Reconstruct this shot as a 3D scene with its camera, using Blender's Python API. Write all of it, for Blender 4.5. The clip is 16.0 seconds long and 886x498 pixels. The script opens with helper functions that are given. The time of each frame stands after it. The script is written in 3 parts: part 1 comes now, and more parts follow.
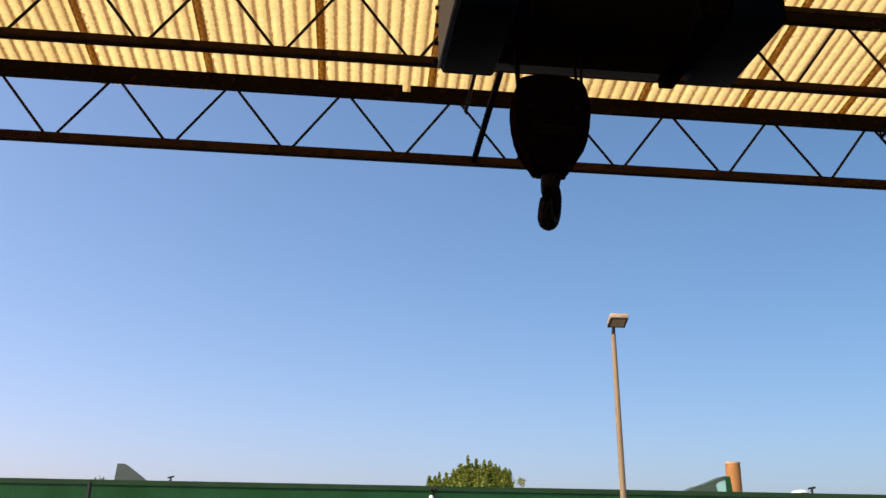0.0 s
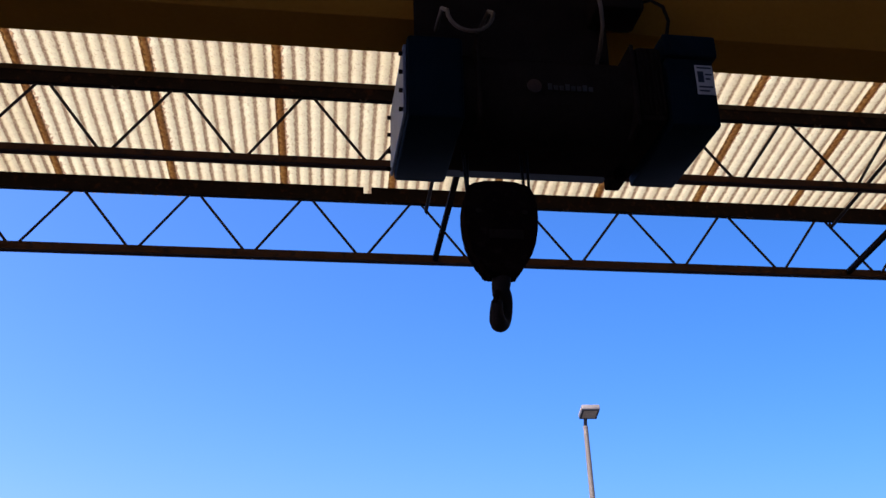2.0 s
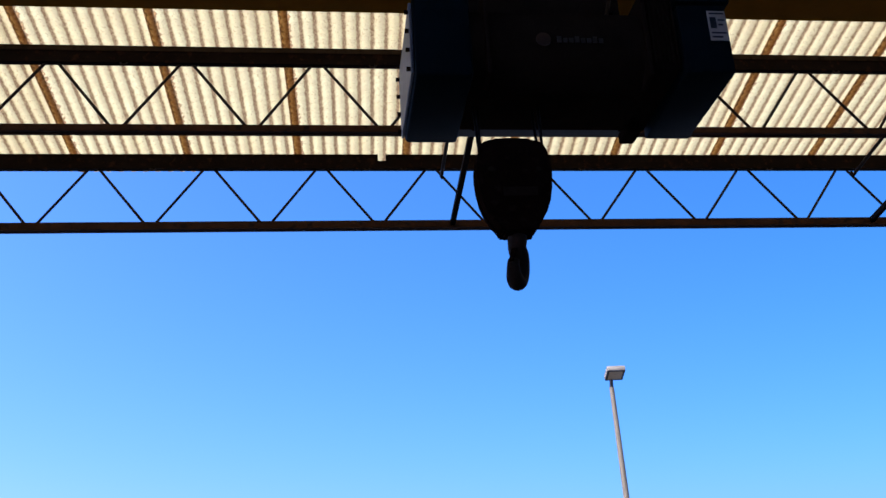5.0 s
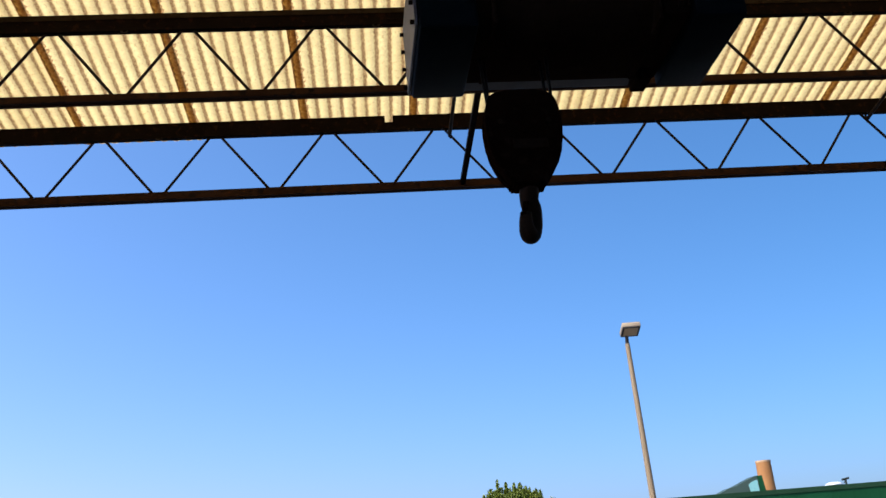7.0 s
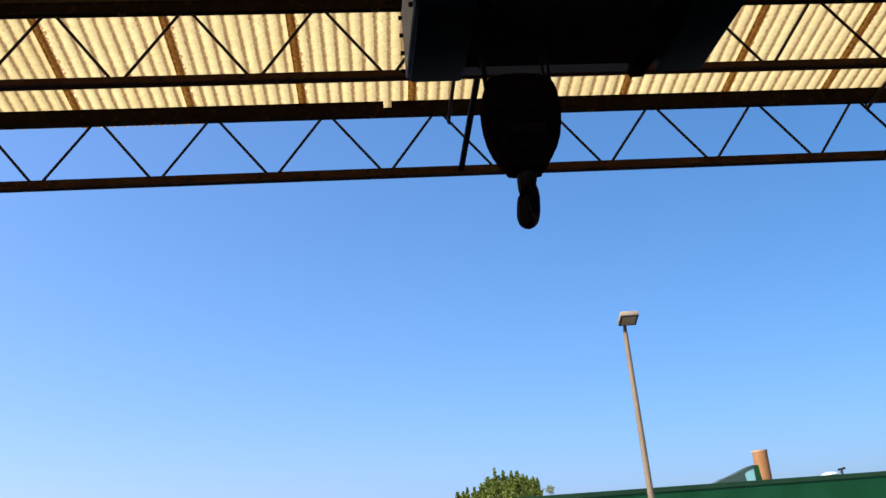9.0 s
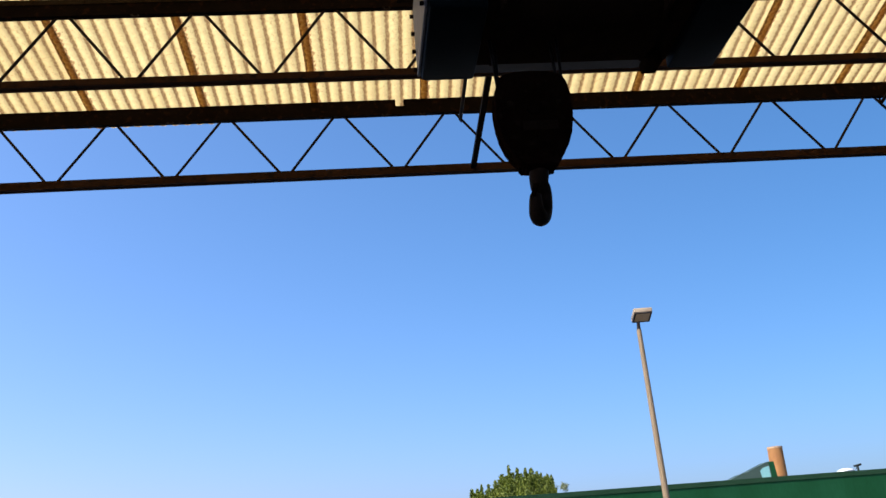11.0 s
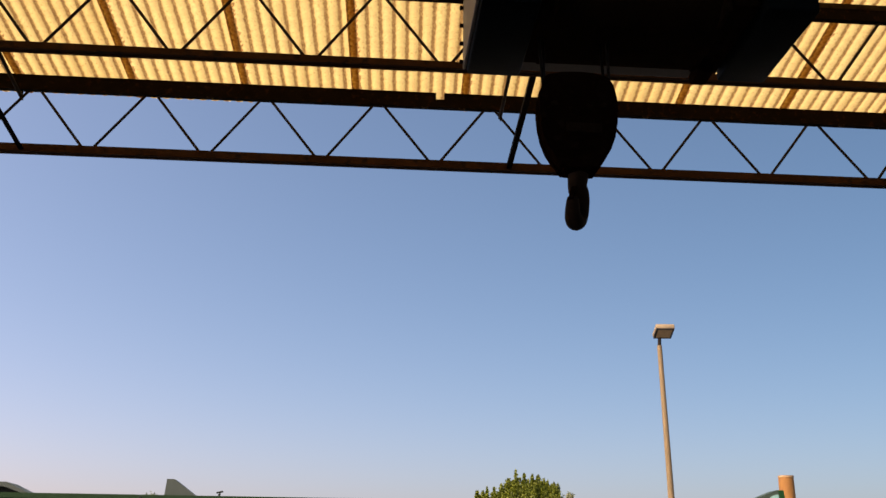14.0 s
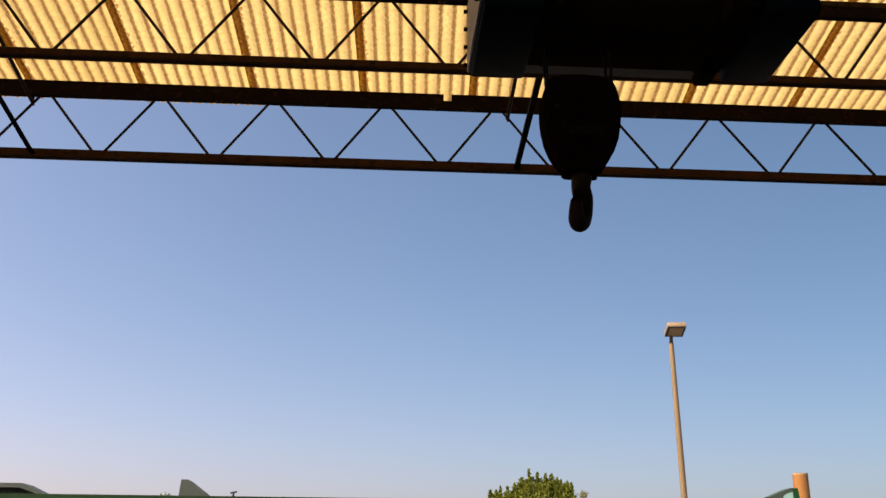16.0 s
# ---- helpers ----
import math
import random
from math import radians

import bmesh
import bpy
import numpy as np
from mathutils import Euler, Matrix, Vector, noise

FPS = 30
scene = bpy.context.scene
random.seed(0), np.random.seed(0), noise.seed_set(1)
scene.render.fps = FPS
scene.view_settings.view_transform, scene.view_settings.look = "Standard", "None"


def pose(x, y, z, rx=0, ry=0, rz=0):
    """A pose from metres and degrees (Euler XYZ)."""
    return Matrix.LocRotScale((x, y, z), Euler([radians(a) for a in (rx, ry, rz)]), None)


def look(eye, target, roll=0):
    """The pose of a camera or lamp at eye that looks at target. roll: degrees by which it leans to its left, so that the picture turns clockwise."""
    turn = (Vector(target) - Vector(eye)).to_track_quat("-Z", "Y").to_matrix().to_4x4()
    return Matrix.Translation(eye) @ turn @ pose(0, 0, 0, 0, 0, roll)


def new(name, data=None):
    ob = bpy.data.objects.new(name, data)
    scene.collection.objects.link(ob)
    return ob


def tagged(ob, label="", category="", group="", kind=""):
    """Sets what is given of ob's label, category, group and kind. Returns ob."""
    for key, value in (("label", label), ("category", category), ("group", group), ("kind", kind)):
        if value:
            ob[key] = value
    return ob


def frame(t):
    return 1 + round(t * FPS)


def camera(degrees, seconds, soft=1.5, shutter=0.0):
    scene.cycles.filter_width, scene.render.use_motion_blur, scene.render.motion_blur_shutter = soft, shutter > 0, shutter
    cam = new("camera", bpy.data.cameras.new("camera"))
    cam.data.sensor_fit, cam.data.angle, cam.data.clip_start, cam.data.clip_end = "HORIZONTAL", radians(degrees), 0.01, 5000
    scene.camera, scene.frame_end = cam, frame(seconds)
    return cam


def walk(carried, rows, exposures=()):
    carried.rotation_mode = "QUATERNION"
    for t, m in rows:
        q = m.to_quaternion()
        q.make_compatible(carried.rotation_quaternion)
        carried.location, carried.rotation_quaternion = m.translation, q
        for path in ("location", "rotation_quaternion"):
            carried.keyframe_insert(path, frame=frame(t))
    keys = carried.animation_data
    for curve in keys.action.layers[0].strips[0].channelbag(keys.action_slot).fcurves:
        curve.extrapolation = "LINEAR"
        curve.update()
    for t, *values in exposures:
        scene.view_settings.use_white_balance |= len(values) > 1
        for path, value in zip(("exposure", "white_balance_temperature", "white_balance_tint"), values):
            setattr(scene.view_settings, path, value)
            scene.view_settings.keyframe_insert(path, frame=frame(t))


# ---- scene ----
cam = camera(48.3, 16.0, soft=1.5)
PATH = [
    (0, (0.307, 0.697, 1.684), (0.535, 2.59, 2.288), 0.6),
    (0.5, (0.35, 0.666, 1.685), (0.597, 2.549, 2.313), -0.95),
    (1, (0.376, 0.651, 1.695), (0.651, 2.508, 2.386), -1.15),
    (1.5, (0.375, 0.62, 1.695), (0.637, 2.458, 2.439), -0.7),
    (2, (0.374, 0.58, 1.698), (0.652, 2.401, 2.478), -1.4),
    (2.5, (0.392, 0.568, 1.706), (0.686, 2.382, 2.498), -1.8),
    (3, (0.397, 0.596, 1.707), (0.671, 2.424, 2.471), -0.7),
    (5.5, (0.408, 0.647, 1.668), (0.622, 2.502, 2.384), -4.1),
    (6, (0.395, 0.674, 1.662), (0.584, 2.536, 2.369), -4.4),
    (6.5, (0.39, 0.693, 1.667), (0.589, 2.558, 2.363), -4.5),
    (7, (0.412, 0.701, 1.666), (0.624, 2.578, 2.323), -5.0),
    (7.5, (0.429, 0.714, 1.651), (0.642, 2.596, 2.293), -5.2),
    (8, (0.419, 0.725, 1.656), (0.642, 2.608, 2.293), -4.9),
    (10.5, (0.427, 0.713, 1.652), (0.618, 2.6, 2.287), -4.2),
    (11, (0.421, 0.71, 1.651), (0.608, 2.598, 2.283), -4.7),
    (11.5, (0.423, 0.713, 1.668), (0.602, 2.608, 2.28), -4.5),
    (12, (0.421, 0.726, 1.623), (0.603, 2.63, 2.206), -6.1),
    (12.5, (0.419, 0.747, 1.615), (0.581, 2.629, 2.272), -3.5),
    (13, (0.421, 0.79, 1.625), (0.559, 2.688, 2.242), -2.8),
    (13.5, (0.492, 0.767, 1.661), (0.622, 2.661, 2.29), 0.7),
    (14, (0.405, 0.779, 1.657), (0.54, 2.673, 2.288), 0.7),
    (14.5, (0.436, 0.766, 1.67), (0.566, 2.657, 2.308), 0.2),
    (15, (0.429, 0.747, 1.656), (0.548, 2.643, 2.282), 0.0),
    (15.5, (0.427, 0.74, 1.659), (0.55, 2.633, 2.292), -0.3),
    (16, (0.432, 0.735, 1.658), (0.543, 2.63, 2.287), 0.5),
]
# seconds, stops, kelvin, tint of the phone's drifting exposure and white balance
LOOKS = [
    (0.0, 0.96, 8300, 13), (0.5, 0.97, 10300, 18), (0.75, 0.97, 10200, 18), (1.0, 0.97, 7900, 23), (1.3, 0.96, 6400, 21), (1.7, 0.92, 5200, 24),
    (3.0, 0.95, 4950, 17), (5.4, 1.06, 4950, 13), (6.0, 1.05, 5300, 10), (6.6, 1.03, 5800, 9), (7.2, 1.01, 6250, 8),
    (11.6, 1.00, 6400, 9), (11.9, 0.88, 11300, 12), (12.5, 0.86, 10600, 16), (13.1, 0.85, 9900, 19), (14.5, 0.87, 10300, 18), (16.0, 0.87, 10100, 18),
]
walk(cam, [(t, look(eye, target, roll)) for t, eye, target, roll in PATH], LOOKS)


# ---- light ----
SUN_EL, SUN_AZ = 49.0, 241.0          # degrees; azimuth clockwise from +Y
world = bpy.data.worlds.new("sky")
scene.world = world
world.use_nodes = True
wn = world.node_tree
sky = wn.nodes.new("ShaderNodeTexSky")
sky.sky_type = "NISHITA"
sky.sun_disc = False
sky.sun_elevation = radians(SUN_EL)
sky.sun_rotation = radians(SUN_AZ)
sky.air_density, sky.dust_density, sky.ozone_density = 0.6, 3.0, 3.5
deep = wn.nodes.new("ShaderNodeHueSaturation")
deep.inputs["Saturation"].default_value = 1.2
wn.links.new(sky.outputs[0], deep.inputs["Color"])


def sky_math(op, a, b, c=0.0):
    n = wn.nodes.new("ShaderNodeMath")
    n.operation = op
    for s, v in zip(n.inputs, (a, b, c)):
        if hasattr(v, "links"):
            wn.links.new(v, s)
        else:
            s.default_value = v
    return n.outputs[0]


# haze put in as colour: paler, warmer towards the sun's side and the horizon
way = wn.nodes.new("ShaderNodeTexCoord")
axes = wn.nodes.new("ShaderNodeSeparateXYZ")
wn.links.new(way.outputs["Generated"], axes.inputs[0])
sunward = sky_math("MULTIPLY_ADD", axes.outputs[0], math.sin(radians(SUN_AZ)), sky_math("MULTIPLY", axes.outputs[1], math.cos(radians(SUN_AZ))))
sunward = sky_math("SMOOTH_MIN", sunward, 0.05, 0.2)
low = sky_math("POWER", sky_math("SUBTRACT", 1.0, sky_math("ABSOLUTE", axes.outputs[2], 0.0)), 6.0)
haze = wn.nodes.new("ShaderNodeCombineColor")
for i, (base, side, drop, rise) in enumerate(((1.38, 0.72, 0.97, 0.23), (1.20, 0.44, 1.09, -0.13), (1.21, 0.44, 1.07, -0.11))):
    wn.links.new(sky_math("MULTIPLY", sky_math("MULTIPLY_ADD", sunward, side, base), sky_math("MULTIPLY_ADD", low, rise, drop)), haze.inputs[i])
hazy = wn.nodes.new("ShaderNodeMix")
hazy.data_type, hazy.blend_type = "RGBA", "MULTIPLY"
hazy.inputs[0].default_value = 1.0
wn.links.new(deep.outputs[0], hazy.inputs[6])
wn.links.new(haze.outputs[0], hazy.inputs[7])
wn.links.new(hazy.outputs[2], wn.nodes["Background"].inputs[0])
wn.nodes["Background"].inputs[1].default_value = 0.15

sun_data = bpy.data.lights.new("sun", "SUN")
sun_data.energy, sun_data.angle, sun_data.color = 2.7, radians(0.5), (1.0, 0.94, 0.84)
sun = new("sun", sun_data)
sd = Vector((math.sin(radians(SUN_AZ)) * math.cos(radians(SUN_EL)), math.cos(radians(SUN_AZ)) * math.cos(radians(SUN_EL)), math.sin(radians(SUN_EL))))
sun.matrix_world = look(sd * 100, (0, 0, 0))


# ---- materials ----
def material(name):
    m = bpy.data.materials.new(name)
    m.use_nodes = True
    return m, m.node_tree, m.node_tree.nodes["Principled BSDF"]


def noise_node(nt, scale, detail=4.0, coord="Object", stretch=None):
    tc = nt.nodes.new("ShaderNodeTexCoord")
    n = nt.nodes.new("ShaderNodeTexNoise")
    n.inputs["Scale"].default_value, n.inputs["Detail"].default_value = scale, detail
    src = tc.outputs[coord]
    if stretch:
        mp = nt.nodes.new("ShaderNodeMapping")
        mp.inputs["Scale"].default_value = stretch
        nt.links.new(src, mp.inputs[0])
        src = mp.outputs[0]
    nt.links.new(src, n.inputs["Vector"])
    return n.outputs["Fac"]


def ramp(nt, fac, stops):
    r = nt.nodes.new("ShaderNodeValToRGB")
    el = r.color_ramp.elements
    while len(el) < len(stops):
        el.new(0.5)
    for e, (p, c) in zip(el, stops):
        e.position, e.color = p, (*c, 1)
    nt.links.new(fac, r.inputs[0])
    return r.outputs[0]


def mix(nt, fac, a, b, blend="MIX"):
    n = nt.nodes.new("ShaderNodeMix")
    n.data_type, n.blend_type = "RGBA", blend
    for s, v in ((n.inputs[0], fac), (n.inputs[6], a), (n.inputs[7], b)):
        if hasattr(v, "links"):
            nt.links.new(v, s)
        else:
            s.default_value = v if isinstance(v, float) else (*v, 1)
    return n.outputs[2]


def calc(nt, op, a, b=0.0):
    n = nt.nodes.new("ShaderNodeMath")
    n.operation = op
    for s, v in zip(n.inputs, (a, b)):
        if hasattr(v, "links"):
            nt.links.new(v, s)
        else:
            s.default_value = v
    return n.outputs[0]


def surface(name, dark, light, rough=0.6, metal=0.0, scale=6.0, fine=60.0, bump=0.15, wear=None, coord="Object", stretch=None, thick=0.004, spec=0.4):
    """Two scales of tone variation, fine relief and, where given, worn or stained spots."""
    m, nt, bsdf = material(name)
    big = noise_node(nt, scale, 5, coord, stretch)
    small = noise_node(nt, fine, 3, coord, stretch)
    col = ramp(nt, big, [(0.3, dark), (0.7, light)])
    col = mix(nt, 0.35, col, ramp(nt, small, [(0.3, dark), (0.7, light)]))
    if wear:
        spots = ramp(nt, noise_node(nt, scale * 2.3, 8, coord), [(0.56, (0, 0, 0)), (0.68, (1, 1, 1))])
        col = mix(nt, spots, col, wear)
    nt.links.new(col, bsdf.inputs["Base Color"])
    r = nt.nodes.new("ShaderNodeMapRange")
    r.inputs[3].default_value, r.inputs[4].default_value = rough - 0.12, rough + 0.12
    nt.links.new(small, r.inputs[0])
    nt.links.new(r.outputs[0], bsdf.inputs["Roughness"])
    bsdf.inputs["Metallic"].default_value = metal
    bsdf.inputs["Specular IOR Level"].default_value = spec
    b = nt.nodes.new("ShaderNodeBump")
    b.inputs["Strength"].default_value, b.inputs["Distance"].default_value = bump, thick
    nt.links.new(small, b.inputs["Height"])
    nt.links.new(b.outputs[0], bsdf.inputs["Normal"])
    return m


PITCH, WAVES, SKEW = 0.99, 9, 0.037
WAVE = PITCH / WAVES
LAP = 0.74 * WAVE


def fibreglass_material():
    """Aged translucent glass-fibre sheet: cream, with ragged dirt lines lying in the troughs and brown stain at the side laps."""
    m, nt, bsdf = material("aged_fibreglass")
    tc = nt.nodes.new("ShaderNodeTexCoord")
    sep = nt.nodes.new("ShaderNodeSeparateXYZ")
    nt.links.new(tc.outputs["Object"], sep.inputs[0])
    info = nt.nodes.new("ShaderNodeObjectInfo")
    x = calc(nt, "SUBTRACT", sep.outputs[0], calc(nt, "MULTIPLY", sep.outputs[1], SKEW))
    blotch = noise_node(nt, 4.0, 6, "Object", (1.0, 0.35, 1.0))
    cloud = noise_node(nt, 14.0, 5)
    grain = noise_node(nt, 90.0, 3)
    speck = noise_node(nt, 30.0, 6, "Object", (1.5, 1.0, 1.0))
    ragged = noise_node(nt, 26.0, 4)
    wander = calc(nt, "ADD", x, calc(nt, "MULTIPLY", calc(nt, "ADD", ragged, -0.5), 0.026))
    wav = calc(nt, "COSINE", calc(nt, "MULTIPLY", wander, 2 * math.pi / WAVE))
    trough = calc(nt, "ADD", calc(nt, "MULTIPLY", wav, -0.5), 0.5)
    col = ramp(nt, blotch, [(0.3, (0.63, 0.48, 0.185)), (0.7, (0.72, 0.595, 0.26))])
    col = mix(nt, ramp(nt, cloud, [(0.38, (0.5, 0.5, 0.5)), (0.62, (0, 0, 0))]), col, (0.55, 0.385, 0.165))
    # a soft wide darker band in each trough, and a thin broken dirt line at its foot
    trough_band = calc(nt, "MULTIPLY", calc(nt, "POWER", trough, 2.6), calc(nt, "ADD", calc(nt, "MULTIPLY", cloud, 0.8), 0.3))
    col = mix(nt, trough_band, col, (0.34, 0.215, 0.060))
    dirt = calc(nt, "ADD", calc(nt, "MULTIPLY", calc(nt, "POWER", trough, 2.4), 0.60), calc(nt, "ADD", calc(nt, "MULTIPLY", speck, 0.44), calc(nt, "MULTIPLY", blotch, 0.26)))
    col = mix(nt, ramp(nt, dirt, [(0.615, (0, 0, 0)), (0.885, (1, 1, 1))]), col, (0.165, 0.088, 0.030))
    col = mix(nt, ramp(nt, grain, [(0.35, (0.5, 0.5, 0.5)), (0.58, (0, 0, 0))]), col, (0.50, 0.35, 0.17))
    fleck = noise_node(nt, 52.0, 4, "Object", (1.3, 0.8, 1.0))
    col = mix(nt, ramp(nt, fleck, [(0.57, (0, 0, 0)), (0.68, (0.8, 0.8, 0.8))]), col, (0.40, 0.27, 0.11))
    # rusty stain along the first wave, where the next sheet lies over it, with a dark ragged rim
    edge = calc(nt, "ADD", x, calc(nt, "MULTIPLY", calc(nt, "ADD", ragged, -0.5), 0.075))
    rust = ramp(nt, speck, [(0.35, (0.37, 0.175, 0.052)), (0.65, (0.60, 0.365, 0.135))])
    col = mix(nt, ramp(nt, calc(nt, "DIVIDE", edge, 0.2), [(0.34, (1, 1, 1)), (0.46, (0, 0, 0))]), col, rust)
    rim = ramp(nt, calc(nt, "DIVIDE", calc(nt, "ABSOLUTE", calc(nt, "ADD", edge, -0.078)), 0.02), [(0.15, (0.75, 0.75, 0.75)), (0.6, (0, 0, 0))])
    col = mix(nt, rim, col, (0.15, 0.075, 0.035))
    seam = ramp(nt, calc(nt, "DIVIDE", calc(nt, "ABSOLUTE", calc(nt, "ADD", edge, -0.008)), 0.02), [(0.2, (0.8, 0.8, 0.8)), (0.7, (0, 0, 0))])
    col = mix(nt, seam, col, (0.12, 0.06, 0.03))
    tint = ramp(nt, info.outputs["Random"], [(0.0, (0.85, 0.83, 0.80)), (1.0, (0.96, 0.96, 0.97))])
    col = mix(nt, 1.0, col, tint, "MULTIPLY")
    nt.links.new(col, bsdf.inputs["Base Color"])
    bsdf.inputs["Roughness"].default_value = 0.55
    tr = nt.nodes.new("ShaderNodeBsdfTranslucent")
    nt.links.new(col, tr.inputs[0])
    mx = nt.nodes.new("ShaderNodeMixShader")
    mx.inputs[0].default_value = 0.8
    nt.links.new(bsdf.outputs[0], mx.inputs[1])
    nt.links.new(tr.outputs[0], mx.inputs[2])
    nt.links.new(mx.outputs[0], nt.nodes["Material Output"].inputs[0])
    return m


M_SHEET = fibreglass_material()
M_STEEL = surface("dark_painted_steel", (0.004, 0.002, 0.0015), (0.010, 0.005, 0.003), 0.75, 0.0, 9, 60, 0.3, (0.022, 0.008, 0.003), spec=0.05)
M_STRIP = surface("lighter_brown_strip", (0.022, 0.015, 0.010), (0.042, 0.028, 0.018), 0.85, 0.0, 7, 50, 0.3, (0.02, 0.012, 0.008), spec=0.05)
M_ROD = surface("dark_round_bar", (0.014, 0.010, 0.009), (0.028, 0.018, 0.014), 0.55, 0.0, 9, 80, 0.2, spec=0.1)
M_RUST = surface("rusty_steel", (0.03, 0.014, 0.008), (0.065, 0.028, 0.013), 0.8, 0.0, 5, 50, 0.4, (0.02, 0.012, 0.01), spec=0.1)
M_GIRDER = surface("ochre_crane_paint", (0.30, 0.115, 0.008), (0.37, 0.145, 0.012), 0.6, 0.0, 1.1, 30, 0.12, spec=0.0)
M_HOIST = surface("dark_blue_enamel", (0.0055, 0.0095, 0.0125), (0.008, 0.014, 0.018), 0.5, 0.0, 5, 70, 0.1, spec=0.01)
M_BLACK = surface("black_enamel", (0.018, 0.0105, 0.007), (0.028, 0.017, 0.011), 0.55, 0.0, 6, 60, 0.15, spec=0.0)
M_GREY = surface("grey_plate", (0.022, 0.020, 0.020), (0.036, 0.033, 0.033), 0.5, 0.2, 6, 60, 0.1)
M_ENDPLATE = surface("pale_grey_end_plate", (0.16, 0.16, 0.17), (0.24, 0.24, 0.25), 0.5, 0.1, 6, 60, 0.1)
M_ROPE = surface("greased_wire_rope", (0.010, 0.008, 0.007), (0.022, 0.018, 0.015), 0.6, 0.0, 40, 300, 0.6, spec=0.1)
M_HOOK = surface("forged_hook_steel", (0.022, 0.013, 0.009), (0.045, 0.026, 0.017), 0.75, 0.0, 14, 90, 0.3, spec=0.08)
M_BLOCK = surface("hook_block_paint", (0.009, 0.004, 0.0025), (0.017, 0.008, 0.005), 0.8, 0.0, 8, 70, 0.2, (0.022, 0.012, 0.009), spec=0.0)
M_MARK = surface("worn_block_marking", (0.016, 0.009, 0.006), (0.03, 0.018, 0.013), 0.8, 0.0, 30, 90, 0.2, spec=0.0)
M_CABLE = surface("beige_cable", (0.12, 0.07, 0.033), (0.17, 0.105, 0.055), 0.55, 0.0, 20, 120, 0.1)
M_LABEL = surface("yellowed_label_film", (0.42, 0.35, 0.26), (0.54, 0.46, 0.36), 0.4, 0.0, 30, 150, 0.05)
M_PRINT = surface("black_print", (0.02, 0.02, 0.02), (0.04, 0.04, 0.04), 0.5, 0.0, 30, 150, 0.05)
M_ORANGE = surface("dull_orange_print", (0.05, 0.018, 0.003), (0.066, 0.025, 0.004), 0.5, 0.0, 30, 150, 0.05)
M_DIMPRINT = surface("dull_brown_print", (0.04, 0.026, 0.016), (0.06, 0.04, 0.025), 0.5, 0.0, 30, 150, 0.05)
M_POLE = surface("cream_painted_pole", (0.195, 0.138, 0.075), (0.25, 0.183, 0.104), 0.6, 0.0, 2, 40, 0.1, stretch=(1, 1, 0.15))
M_LAMP = surface("cream_lamp_housing", (0.26, 0.195, 0.12), (0.32, 0.25, 0.16), 0.5, 0.0, 5, 60, 0.1)
M_LENS = surface("lamp_lens", (0.46, 0.34, 0.20), (0.56, 0.42, 0.26), 0.25, 0.0, 12, 90, 0.1)
M_COLLAR = surface("dark_lamp_collar", (0.02, 0.017, 0.014), (0.04, 0.034, 0.028), 0.5, 0.2, 12, 90, 0.1)
M_GREEN = surface("green_cladding", (0.005, 0.042, 0.011), (0.011, 0.070, 0.027), 0.45, 0.0, 0.5, 8, 0.1, stretch=(1, 1, 0.3), spec=0.1)
M_CAP = surface("grey_green_coping", (0.011, 0.034, 0.015), (0.018, 0.050, 0.023), 0.55, 0.0, 0.8, 10, 0.1, spec=0.1)
M_WHITE = surface("white_render", (0.80, 0.80, 0.78), (0.86, 0.86, 0.84), 0.8, 0.0, 0.6, 12, 0.2)
M_ROOFGREY = surface("grey_green_roof_sheet", (0.038, 0.058, 0.052), (0.055, 0.078, 0.070), 0.6, 0.0, 0.8, 12, 0.2)
M_TEAL = surface("teal_gable_sheet", (0.035, 0.062, 0.046), (0.05, 0.08, 0.06), 0.5, 0.0, 0.8, 12, 0.2)
M_TEALPANE = surface("pale_teal_pane", (0.20, 0.44, 0.42), (0.27, 0.52, 0.49), 0.3, 0.0, 1.0, 15, 0.05)
M_BRICK = surface("brown_chimney_render", (0.25, 0.108, 0.030), (0.35, 0.165, 0.052), 0.8, 0.0, 1.2, 14, 0.4, (0.26, 0.12, 0.05))
M_CEMENT = surface("stained_cement", (0.33, 0.20, 0.10), (0.46, 0.30, 0.17), 0.85, 0.0, 2.0, 20, 0.3)
M_ZINC = surface("pale_metal_vent", (0.55, 0.57, 0.58), (0.70, 0.71, 0.72), 0.4, 0.3, 3, 30, 0.1)
M_DARKVENT = surface("dark_vent_metal", (0.014, 0.02, 0.018), (0.03, 0.036, 0.034), 0.7, 0.0, 3, 30, 0.1, spec=0.06)
M_BARK = surface("bark", (0.09, 0.06, 0.035), (0.16, 0.11, 0.07), 0.9, 0.0, 4, 30, 0.6)
M_ASPHALT = surface("yard_asphalt", (0.04, 0.04, 0.04), (0.065, 0.063, 0.06), 0.85, 0.0, 0.6, 40, 0.4)
M_CONCRETE = surface("dusty_concrete_floor", (0.07, 0.062, 0.053), (0.11, 0.10, 0.085), 0.8, 0.0, 0.7, 25, 0.25, (0.07, 0.06, 0.055))
M_WALL = surface("grey_blocker_sheet", (0.12, 0.12, 0.115), (0.17, 0.17, 0.165), 0.7, 0.0, 0.8, 20, 0.2)


